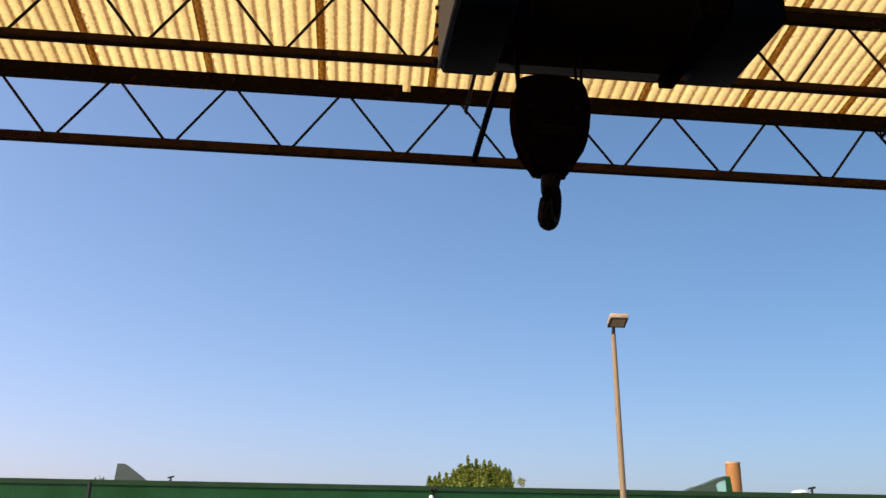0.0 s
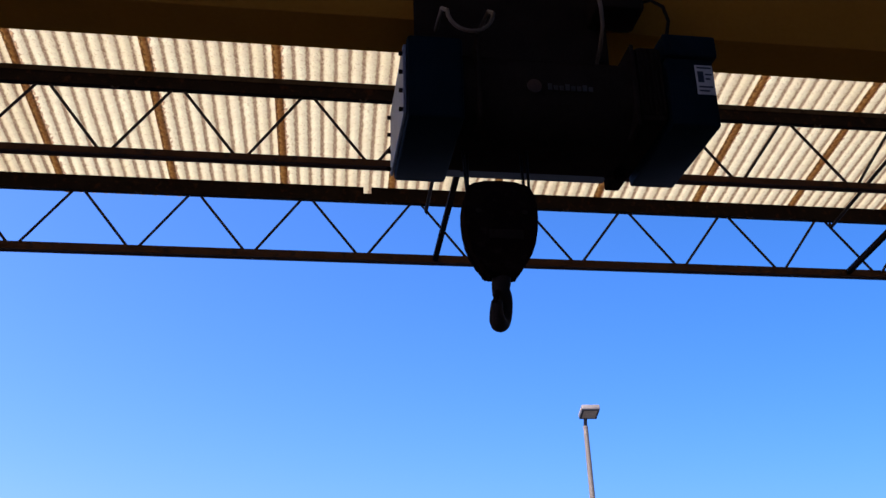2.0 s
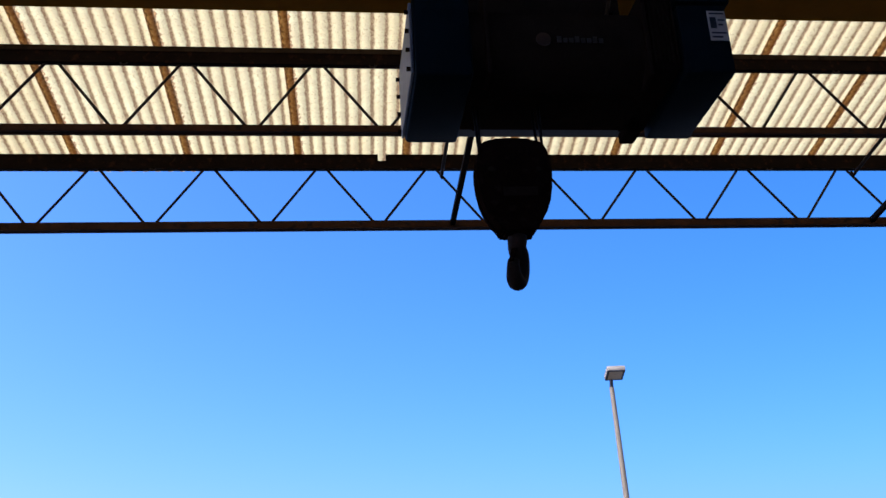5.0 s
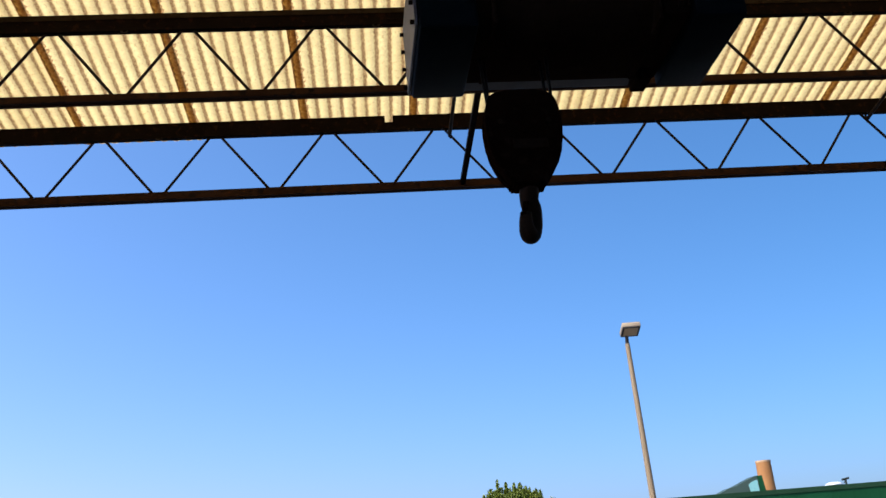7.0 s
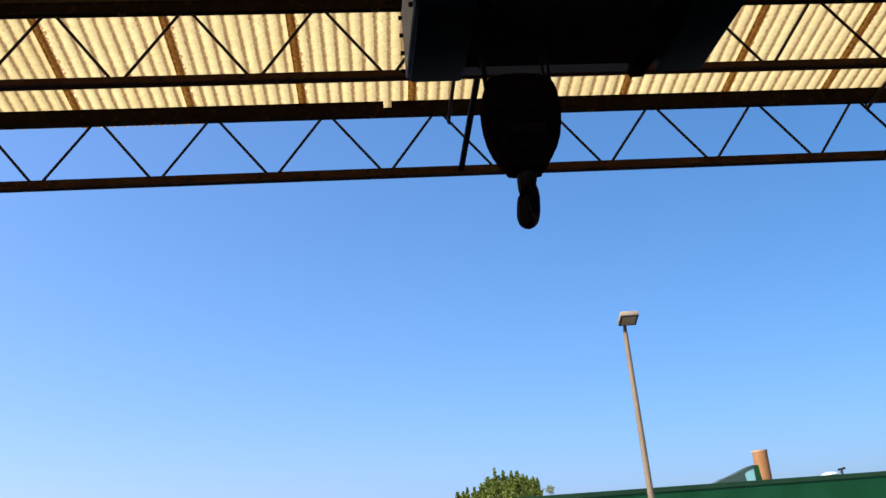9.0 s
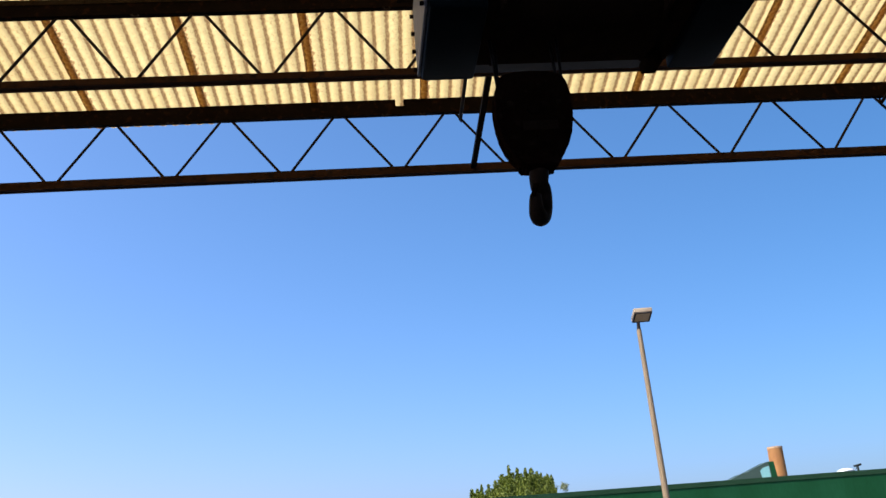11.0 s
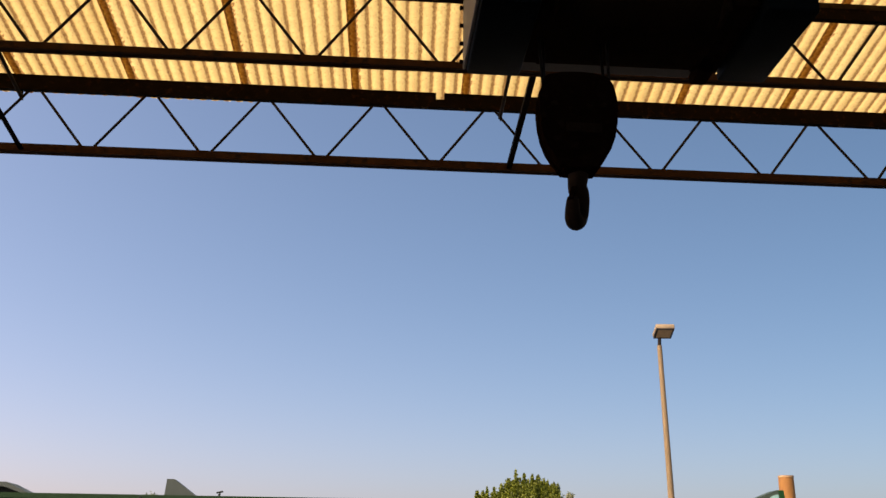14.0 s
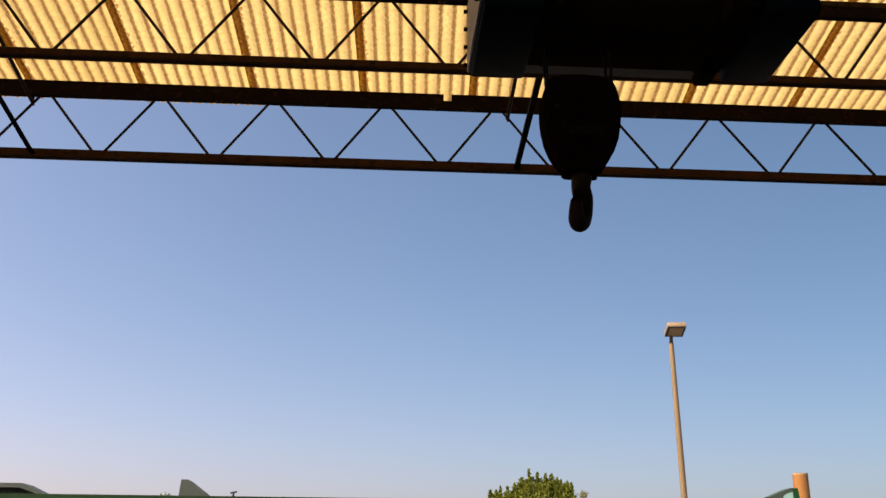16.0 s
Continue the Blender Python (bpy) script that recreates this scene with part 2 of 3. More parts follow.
def leaf_material(name, a, b):
    m, nt, bsdf = material(name)
    geo = nt.nodes.new("ShaderNodeNewGeometry")
    col = ramp(nt, geo.outputs["Random Per Island"], [(0.0, a), (1.0, b)])
    nt.links.new(col, bsdf.inputs["Base Color"])
    bsdf.inputs["Roughness"].default_value = 0.6
    tr = nt.nodes.new("ShaderNodeBsdfTranslucent")
    nt.links.new(col, tr.inputs[0])
    mx = nt.nodes.new("ShaderNodeMixShader")
    mx.inputs[0].default_value = 0.3
    nt.links.new(bsdf.outputs[0], mx.inputs[1])
    nt.links.new(tr.outputs[0], mx.inputs[2])
    nt.links.new(mx.outputs[0], nt.nodes["Material Output"].inputs[0])
    return m


M_LEAF = leaf_material("olive_leaves", (0.07, 0.105, 0.008), (0.20, 0.24, 0.026))
M_LEAFPALE = leaf_material("pale_dry_leaves", (0.20, 0.24, 0.13), (0.32, 0.36, 0.22))
M_LEAFDARK = leaf_material("grey_green_leaves", (0.09, 0.13, 0.04), (0.20, 0.24, 0.085))


# ---- mesh helpers ----
def box(bm, lo, hi, bevel=0.0, turn=None):
    """A box between two corners; bevelled edges where bevel is given."""
    t = bmesh.new()
    bmesh.ops.create_cube(t, size=1)
    lo, hi = Vector(lo), Vector(hi)
    bmesh.ops.transform(t, matrix=Matrix.Translation((lo + hi) / 2) @ Matrix.Diagonal((*(hi - lo), 1)), verts=t.verts)
    if bevel:
        bmesh.ops.bevel(t, geom=t.edges[:], offset=bevel, segments=2, affect="EDGES", profile=0.5)
    if turn:
        bmesh.ops.transform(t, matrix=turn, verts=t.verts)
    join(bm, t)
    return bm


def join(bm, t):
    me = bpy.data.meshes.new("tmp")
    t.to_mesh(me)
    t.free()
    bm.from_mesh(me)
    bpy.data.meshes.remove(me)


def rod(bm, a, b, r, r2=None, n=10):
    """A round bar from a to b."""
    a, b = Vector(a), Vector(b)
    m = Matrix.Translation((a + b) / 2) @ (b - a).to_track_quat("Z", "Y").to_matrix().to_4x4()
    bmesh.ops.create_cone(bm, cap_ends=True, segments=n, radius1=r, radius2=r if r2 is None else r2, depth=(b - a).length, matrix=m)
    return bm


def tube(bm, pts, radii, n=12):
    """A closed-ended tube swept through points with a radius at each."""
    pts = [Vector(p) for p in pts]
    rings = []
    up = Vector((0, 1, 0))
    for i, p in enumerate(pts):
        d = (pts[min(i + 1, len(pts) - 1)] - pts[max(i - 1, 0)]).normalized()
        s = d.cross(up)
        if s.length < 0.05:
            s = d.cross(Vector((1, 0, 0)))
        s.normalize()
        w = s.cross(d)
        r = radii[i] if isinstance(radii, (list, tuple)) else radii
        ra, rb = r if isinstance(r, tuple) else (r, r)
        rings.append([bm.verts.new(p + s * ra * math.cos(2 * math.pi * k / n) + w * rb * math.sin(2 * math.pi * k / n)) for k in range(n)])
    for a, b in zip(rings, rings[1:]):
        for k in range(n):
            bm.faces.new((a[k], a[(k + 1) % n], b[(k + 1) % n], b[k]))
    bm.faces.new(rings[0][::-1])
    bm.faces.new(rings[-1])
    return bm


def prism(bm, outline, y0, y1):
    """An outline in x and z, extruded from y0 to y1."""
    a = [bm.verts.new((x, y0, z)) for x, z in outline]
    b = [bm.verts.new((x, y1, z)) for x, z in outline]
    bm.faces.new(a)
    bm.faces.new(b[::-1])
    for i in range(len(a)):
        j = (i + 1) % len(a)
        bm.faces.new((a[j], a[i], b[i], b[j]))
    return bm


def finish(bm, name, mat, smooth=False):
    bmesh.ops.recalc_face_normals(bm, faces=bm.faces)
    me = bpy.data.meshes.new(name)
    bm.to_mesh(me)
    bm.free()
    me.materials.append(mat)
    if smooth:
        me.polygons.foreach_set("use_smooth", [True] * len(me.polygons))
        me.set_sharp_from_angle(angle=radians(38))
    return me


def part(name, bm, mat, parent, label="", smooth=False):
    ob = new(name, finish(bm, name, mat, smooth))
    ob.parent = parent
    if label:
        tagged(ob, label)
    return ob


def thing(name, at, label, category, group="", kind=""):
    ob = new(name)
    ob.location = at
    ob.empty_display_size = 0.1
    return tagged(ob, label, category, group, kind)


def single(name, bm, mat, label, category="", kind="", smooth=False):
    return tagged(new(name, finish(bm, name, mat, smooth)), label, category, "", kind)


B = bmesh.new

# ---- ground and hall ----
X0, X1, Y0, Y1 = -9.6, 14.0, -9.0, 8.8
single("ground", box(B(), (-1500, -1500, -0.5), (1500, 1500, -0.02)), M_ASPHALT, "dark grey worn asphalt yard", "ground", "structure")
single("floor", box(B(), (X0, Y0, -0.3), (X1, 9.1, 0.0)), M_CONCRETE, "dusty grey concrete hall floor", "floor", "structure")
SLOPE = 0.15
ROOF_Z = 5.835


def roof_z(y):
    return ROOF_Z + SLOPE * (8.8 - y)


# unseen side and back walls, added to keep the hall dark
single("unseen_wall_west", box(B(), (X0 - 0.2, Y0, 0), (X0, 8.6, 5.8)), M_WALL, "unseen plain grey sheeted wall, added to darken the hall", "wall", "structure")
single("unseen_wall_east", box(B(), (X1, Y0, 0), (X1 + 0.2, 8.6, 5.8)), M_WALL, "unseen plain grey sheeted wall, added to darken the hall", "wall", "structure")
single("unseen_wall_south", box(B(), (X0 - 0.2, Y0 - 0.2, 0), (X1 + 0.2, Y0, 7.5)), M_WALL, "unseen plain grey sheeted wall, added to darken the hall", "wall", "structure")
# unseen opaque roof behind the translucent sheets, added to block light
bm = B()
ya, yb = 5.0, Y0 - 0.2
v = [bm.verts.new((x, y, roof_z(y) + dz)) for dz in (0.03, 0.10) for x, y in ((X0 - 0.2, ya), (X1 + 0.2, ya), (X1 + 0.2, yb), (X0 - 0.2, yb))]
for f in ((3, 2, 1, 0), (4, 5, 6, 7), (0, 1, 5, 4), (1, 2, 6, 5), (2, 3, 7, 6), (3, 0, 4, 7)):
    bm.faces.new([v[i] for i in f])
single("unseen_ceiling", bm, M_WALL, "unseen opaque grey sheet roof, added to darken the hall", "roof", "structure")


# ---- lattice purlins ----
def bar_x(outline, x0, x1):
    """An outline in y and z, drawn out along x."""
    bm = B()
    a = [bm.verts.new((x0, y, z)) for y, z in outline]
    b = [bm.verts.new((x1, y, z)) for y, z in outline]
    bm.faces.new(a)
    bm.faces.new(b[::-1])
    for i in range(len(a)):
        j = (i + 1) % len(a)
        bm.faces.new((a[j], a[i], b[i], b[j]))
    return bm


def angle_x(x0, x1, h, leg, side, gap=0.006, t=0.008):
    """One steel angle along x, its flange at the foot, on one side of the web plane."""
    o = [(gap, 0), (gap + leg, 0), (gap + leg, t), (gap + t, t), (gap + t, h), (gap, h)]
    return bar_x([(side * y, z) for y, z in o], x0, x1)


def lattice_purlin(y, zb0, zb1, zt0, zt1, notch=None, slip=0.0):
    p = thing("lattice_purlin", (0, y, zb0), "dark steel lattice purlin with zigzag round-bar web under the roof", "lattice beam", "lattice purlins of the roof")
    for side in (-1, 1):
        part("bottom_chord", angle_x(X0, X1, zb1 - zb0, 0.034, side), M_RUST, p, "rust-brown steel angle chord")
    a, b = zt0 - zb0, zt1 - zb0
    w = 0.026
    if notch:
        c = a + (b - a) * 0.55
        gap = 0.037
        bm = prism(B(), [(X0, a), (X1, a), (X1, b), (notch + gap, b), (notch + gap, c), (notch - gap, c), (notch - gap, b), (X0, b)], -w, w)
    else:
        bm = box(B(), (X0, -w, a), (X1, w, b), 0.006)
        # thin added strip that gives the chord's upper third a lighter brown
        part("top_strip", box(B(), (X0, -w - 0.006, b - 0.045), (X1, -w - 0.0005, b + 0.002), 0.002), M_STRIP, p, "lighter brown strip along the chord's top")
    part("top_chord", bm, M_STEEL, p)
    for x in (-5.0, -3.05, -1.12, 0.78, 1.115, 2.79, 4.63, 6.55, 8.4):
        part("hook_bolt", tube(B(), [(x - 0.012, -0.02, a + 0.004), (x, -0.02, a - 0.012), (x + 0.03, -0.02, a - 0.012), (x + 0.042, -0.02, a + 0.004)], 0.010, 6), M_ROD, p)
    k = math.ceil(X0 + 2.1)
    low, high = zb1 - zb0 - 0.012, a + 0.012
    while k - 2.1 + 0.6 < X1:
        x = k - 2.1 + slip
        for x_a, x_b in ((x + 0.038, x + 0.440), (x + 0.524, x + 0.945)):
            za, zb = (low, high) if x_b < x + 0.5 else (high, low)
            part("web_rod", tube(B(), [(x_a, 0, za), (x_a + (x_b - x_a) * 0.03, 0, za + (zb - za) * 0.03), (x_b - (x_b - x_a) * 0.03, 0, zb - (zb - za) * 0.03), (x_b, 0, zb)], 0.0125, 8), M_ROD, p)
        k += 1
    return p


lattice_purlin(8.8, 5.068, 5.150, 5.657, 5.803, 0.934)
lattice_purlin(7.37, 5.266, 5.334, 5.857, 6.003, slip=-0.02)
lattice_purlin(5.94, 5.48, 5.548, 6.072, 6.217, slip=-0.02)

for x in (-2.66, 1.555, 5.575):
    br = thing("purlin_brace", (x, 8.8, 5.1), "dark steel angle brace between two lattice purlins", "brace", "braces between the purlins")
    dy, dz = 7.37 - 8.8, 5.30 - 5.105
    L = math.hypot(dy, dz)
    bm = B()
    o = [(-0.022, -0.003), (0.022, -0.003), (0.022, 0.003), (-0.016, 0.003), (-0.016, 0.04), (-0.022, 0.04)]
    prism(bm, o, -L, 0)
    bmesh.ops.transform(bm, matrix=Matrix.Rotation(-math.atan2(dz, -dy), 4, "X"), verts=bm.verts)
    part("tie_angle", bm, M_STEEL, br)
    bm = B()
    rod(bm, (-0.075, 0.02, 0.50), (-0.075, -1.43, 0.74), 0.017)
    part("tie_rod", bm, M_ROD, br)
    bm = B()
    tube(bm, [(-0.075, 0.02, 0.56), (-0.075, 0.02, 0.50), (-0.065, 0.02, 0.475)], 0.011, 8)
    part("rod_end", bm, M_ROD, br)

# columns under the ends of the eave purlin
for x in (X0 + 0.1, X1 - 0.1):
    bm = B()
    box(bm, (x - 0.07, 8.73, 0), (x + 0.07, 8.742, 5.06))
    box(bm, (x - 0.07, 8.858, 0), (x + 0.07, 8.87, 5.06))
    box(bm, (x - 0.005, 8.742, 0), (x + 0.005, 8.858, 5.06))
    single("column", bm, M_STEEL, "dark steel column at the open hall side", "column")


# ---- crane ----
gz = 4.80
gir = thing("crane_girder", (0, 4.965, gz), "ochre painted steel box girder of the overhead crane", "crane girder")
bm = B()
box(bm, (X0 + 0.3, -0.13, 0.02), (X1 - 0.3, 0.13, 0.50), 0.004)
part("web_box", bm, M_GIRDER, gir)
bm = B()
box(bm, (X0 + 0.3, -0.155, 0.0), (X1 - 0.3, 0.155, 0.018), 0.003)
part("bottom_flange", bm, M_GIRDER, gir)
bm = B()
box(bm, (X0 + 0.3, -0.155, 0.502), (X1 - 0.3, 0.155, 0.52), 0.003)
part("top_flange", bm, M_GIRDER, gir)
for x in (X0 + 0.22, X1 - 0.22):
    rb = thing("runway_beam", (x, 0, 4.50), "dark steel crane runway beam on the hall wall", "runway beam")
    bm = B()
    box(bm, (-0.08, Y0, 0.28), (0.08, 8.5, 0.298))
    box(bm, (-0.08, Y0, 0.0), (0.08, 8.5, 0.018))
    box(bm, (-0.006, Y0, 0.018), (0.006, 8.5, 0.28))
    box(bm, (-0.21 if x < 0 else -0.05, -2, -0.1), (0.05 if x < 0 else 0.21, -1.7, 0.0))
    part("beam", bm, M_STEEL, rb)


def bolt(parent, m, r=0.012, h=0.012, mat=M_BLACK):
    bm = B()
    bmesh.ops.create_cone(bm, cap_ends=True, segments=6, radius1=r, radius2=r * 0.9, depth=h, matrix=m)
    return part("bolt", bm, mat, parent)


hoist = thing("rope_hoist", (0.80, 4.4, 3.98), "dark blue electric wire-rope hoist hanging under the crane girder", "hoist")
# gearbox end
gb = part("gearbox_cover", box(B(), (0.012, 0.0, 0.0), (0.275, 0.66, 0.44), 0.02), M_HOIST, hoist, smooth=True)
part("end_plate", box(B(), (-0.004, 0.03, 0.03), (0.010, 0.66, 0.40), 0.003), M_ENDPLATE, hoist, "pale grey end plate")
for i in range(4):
    for yy in (0.05, 0.64):
        bolt(hoist, Matrix.Translation((-0.012, yy, 0.06 + i * 0.10)) @ Matrix.Rotation(radians(90), 4, "Y"), 0.011, 0.02)
pin = rod(B(), (-0.075, 0.60, 0.425), (0.02, 0.60, 0.425), 0.004, None, 8)
rod(pin, (-0.082, 0.60, 0.425), (-0.07, 0.60, 0.425), 0.009, None, 8)
part("end_pin", pin, M_BLACK, hoist, "thin projecting pin")
# drum housing with its covers
bm = B()
n = 28
pts = []
for i in range(n + 1):
    a = radians(-65 + 160 * i / n)
    pts.append((0.32 - 0.30 * math.cos(a), 0.23 + 0.25 * math.sin(a)))
outline = [(0.56, 0.46)] + pts[::-1] + [(0.56, 0.03)]
va = [bm.verts.new((0.27, y, z)) for y, z in outline]
vb = [bm.verts.new((1.12, y, z)) for y, z in outline]
bm.faces.new(va)
bm.faces.new(vb[::-1])
for i in range(len(va)):
    j = (i + 1) % len(va)
    bm.faces.new((va[j], va[i], vb[i], vb[j]))
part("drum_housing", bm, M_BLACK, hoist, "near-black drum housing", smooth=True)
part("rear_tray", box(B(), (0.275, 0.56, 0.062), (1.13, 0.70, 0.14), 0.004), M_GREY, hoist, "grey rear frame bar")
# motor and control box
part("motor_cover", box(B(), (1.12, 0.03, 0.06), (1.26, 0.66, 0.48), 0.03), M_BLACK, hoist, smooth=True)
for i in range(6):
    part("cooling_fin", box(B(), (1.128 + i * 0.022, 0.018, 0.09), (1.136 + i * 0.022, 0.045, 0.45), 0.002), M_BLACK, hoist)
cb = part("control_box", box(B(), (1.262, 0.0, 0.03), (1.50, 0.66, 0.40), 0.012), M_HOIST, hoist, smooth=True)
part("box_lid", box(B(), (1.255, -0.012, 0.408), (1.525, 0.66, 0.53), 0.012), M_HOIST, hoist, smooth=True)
part("box_foot", box(B(), (1.12, 0.52, 0.0), (1.20, 0.66, 0.06), 0.01), M_BLACK, hoist)
# printed plate on the control box, its writing as bars
lp = part("rating_plate", box(B(), (1.402, -0.006, 0.20), (1.490, -0.0005, 0.362), 0.001), M_LABEL, cb, "white rating plate with small print")
part("print_block", box(B(), (1.410, -0.0085, 0.265), (1.440, -0.0065, 0.325)), M_PRINT, cb)
for i, (xa, xb) in enumerate(((1.410, 1.482), (1.448, 1.482), (1.448, 1.472), (1.410, 1.482), (1.410, 1.462))):
    z = (0.346, 0.31, 0.285, 0.24, 0.218)[i]
    part("print_bar", box(B(), (xa, -0.0085, z - 0.004), (xb, -0.0065, z + 0.004)), M_PRINT, cb)
# maker's mark as plain shapes
bm = B()
bmesh.ops.create_cone(bm, cap_ends=True, segments=24, radius1=0.035, radius2=0.035, depth=0.006, matrix=Matrix.Translation((0.61, 0.016, 0.205)) @ Matrix.Rotation(radians(90), 4, "X"))
part("emblem_disc", bm, M_ORANGE, hoist, "dull orange round emblem")
for i in range(8):
    part("emblem_bar", box(B(), (0.675 + i * 0.028, 0.014, 0.19), (0.695 + i * 0.028, 0.019, 0.214 + 0.008 * (i % 3 == 0))), M_DIMPRINT, hoist)
for x in (0.34, 1.09):
    part("housing_band", box(B(), (x, 0.005, 0.02), (x + 0.02, 0.56, 0.465), 0.004), M_BLACK, hoist)

# trolley on the girder's flange
tr = thing("hoist_trolley", (1.49, 4.965, 4.45), "black hoist trolley clamped on the girder's lower flange", "trolley")
for s in (-1, 1):
    pl = part("side_plate", box(B(), (-0.60, s * 0.20 - 0.012, 0.0), (0.42, s * 0.20 + 0.012, 0.66), 0.006), M_BLACK, tr)
    for x in (-0.34, 0.34):
        bm = B()
        bmesh.ops.create_cone(bm, cap_ends=True, segments=24, radius1=0.07, radius2=0.062, depth=0.05, matrix=Matrix.Translation((x, s * 0.166, 0.42)) @ Matrix.Rotation(radians(-90 * s), 4, "X"))
        part("wheel", bm, M_STEEL, tr, smooth=True)
for x in (-0.42, 0.37):
    part("cross_bar", rod(B(), (x, -0.24, 0.12), (x, 0.24, 0.12), 0.02), M_STEEL, tr, smooth=True)
part("drive_motor", box(B(), (0.30, -0.44, 0.30), (0.56, -0.214, 0.62), 0.03), M_BLACK, tr, smooth=True)
part("hanger", box(B(), (-0.58, -0.30, -0.05), (-0.44, 0.18, 0.03), 0.006), M_BLACK, tr)
part("hanger", box(B(), (0.28, -0.30, -0.05), (0.41, 0.18, 0.03), 0.006), M_BLACK, tr)

# supply cables
bm = B()
loop = [(1.11 + 0.11 * math.sin(radians(a)), 4.37, 4.545 - 0.11 * math.cos(radians(a))) for a in range(-90, 91, 15)]
tube(bm, [(1.0, 4.76, 4.70), (0.995, 4.5, 4.65)] + loop + [(1.225, 4.5, 4.65), (1.22, 4.76, 4.70)], 0.010, 8)
single("cable_loop", bm, M_CABLE, "beige electric cable hanging in a loop by the hoist", "cable", smooth=True)
bm = B()
tube(bm, [(1.80, 4.56, 4.97), (1.765, 4.46, 4.93), (1.742, 4.40, 4.86), (1.748, 4.38, 4.74), (1.762, 4.39, 4.63), (1.775, 4.43, 4.56), (1.785, 4.53, 4.49), (1.79, 4.64, 4.44)], 0.011, 8)
single("cable_drop", bm, M_CABLE, "beige electric cable entering the hoist from above", "cable", smooth=True)

bm = B()
tube(bm, [(2.03, 4.60, 4.84), (2.08, 4.53, 4.81), (2.115, 4.47, 4.73), (2.125, 4.45, 4.63), (2.11, 4.46, 4.55), (2.10, 4.50, 4.505)], 0.009, 8)
single("motor_cable", bm, M_BLACK, "black cable from the drive motor to the control box", "cable", smooth=True)

# ropes
HX, HY, HZ = 1.275, 4.72, 3.340      # foot of the hook block
for xa, xb in ((1.10, HX - 0.150), (1.135, HX - 0.138), (1.395, HX + 0.138), (1.42, HX + 0.150)):
    bm = B()
    s = 1 if xa > HX else -1
    dy = 0.02 * (1 if xa in (1.135, 1.395) else -1)
    tube(bm, [(xa, HY + dy, 4.12), (xb, HY + dy, HZ + 0.40), (xb, HY + dy, HZ + 0.3)], 0.0075, 8)
    single("hoist_rope", bm, M_ROPE, "dark greased wire rope between hoist and hook block", "wire rope", smooth=True)["group"] = "hoist ropes"

# hook block
hb = thing("hook_block", (HX, HY, HZ), "black steel hook block with a single forged hook", "hook block")
half = [(0.0, 0.074), (0.016, 0.076), (0.018, 0.084), (0.055, 0.111), (0.098, 0.138), (0.155, 0.159), (0.212, 0.169), (0.28, 0.175), (0.33, 0.174), (0.375, 0.167), (0.41, 0.158), (0.438, 0.147), (0.452, 0.125), (0.462, 0.075), (0.466, 0.0)]
outline = [(w, z) for z, w in half] + [(-w, z) for z, w in half[-2::-1]]


def cheek(bm, y0, y1, k=1.0):
    t = prism(B(), [(x * k, 0.23 + (z - 0.23) * k) for x, z in outline], y0, y1)
    bmesh.ops.bevel(t, geom=[e for e in t.edges if abs(e.verts[0].co.y - e.verts[1].co.y) < 1e-6], offset=0.006, segments=2, affect="EDGES")
    join(bm, t)
    return bm


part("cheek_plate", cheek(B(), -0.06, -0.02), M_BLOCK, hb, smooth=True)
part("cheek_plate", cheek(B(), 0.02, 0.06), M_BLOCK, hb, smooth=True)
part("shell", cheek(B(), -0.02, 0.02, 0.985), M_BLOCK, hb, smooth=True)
part("dim_panel", box(B(), (-0.06, -0.0625, 0.17), (0.10, -0.06, 0.215)), M_MARK, hb, "faint worn marking")
for x in (-0.11, 0.11):
    bolt(hb, Matrix.Translation((x, -0.066, 0.30)) @ Matrix.Rotation(radians(90), 4, "X"), 0.016, 0.014)
bm = B()
rod(bm, (0, -0.068, 0.28), (0, 0.068, 0.28), 0.035, None, 20)
part("sheave_pin", bm, M_BLOCK, hb, smooth=True)
part("crosshead", box(B(), (-0.062, -0.045, -0.008), (0.062, 0.045, 0.03), 0.006), M_BLOCK, hb)

# hook, turned partly edge-on
TURN = radians(57)
bm = B()
pts, rad = [(0, 0, 0.02), (0, 0, -0.03), (0, 0, -0.06)], [(0.044, 0.044), (0.045, 0.045), (0.042, 0.042)]
cx, cz, R = 0.006, -0.150, 0.044
for a in range(80, -206, -13):
    t = (80 - a) / 286
    pts.append((cx + R * math.cos(radians(a)), 0, cz + R * math.sin(radians(a)) * 1.68))
    w = 0.035 + 0.004 * math.sin(math.pi * min(1, t * 1.25)) - 0.012 * max(0, t - 0.7) / 0.3
    rad.append((w, w * 1.05 + 0.008 * max(0, 1 - 4 * t)))
tube(bm, pts, rad, 14)
bmesh.ops.transform(bm, matrix=Matrix.Rotation(radians(6), 4, "Y") @ Matrix.Rotation(TURN, 4, "Z"), verts=bm.verts)
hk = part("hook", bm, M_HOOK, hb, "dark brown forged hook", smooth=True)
bm = B()
box(bm, (-0.006, -0.012, 0), (0.006, 0.012, 0.11), 0.003, Matrix.Translation((-0.062, 0, -0.150)) @ Matrix.Rotation(radians(24), 4, "Y"))
bmesh.ops.transform(bm, matrix=Matrix.Rotation(radians(6), 4, "Y") @ Matrix.Rotation(TURN, 4, "Z"), verts=bm.verts)
part("safety_latch", bm, M_BLOCK, hk)


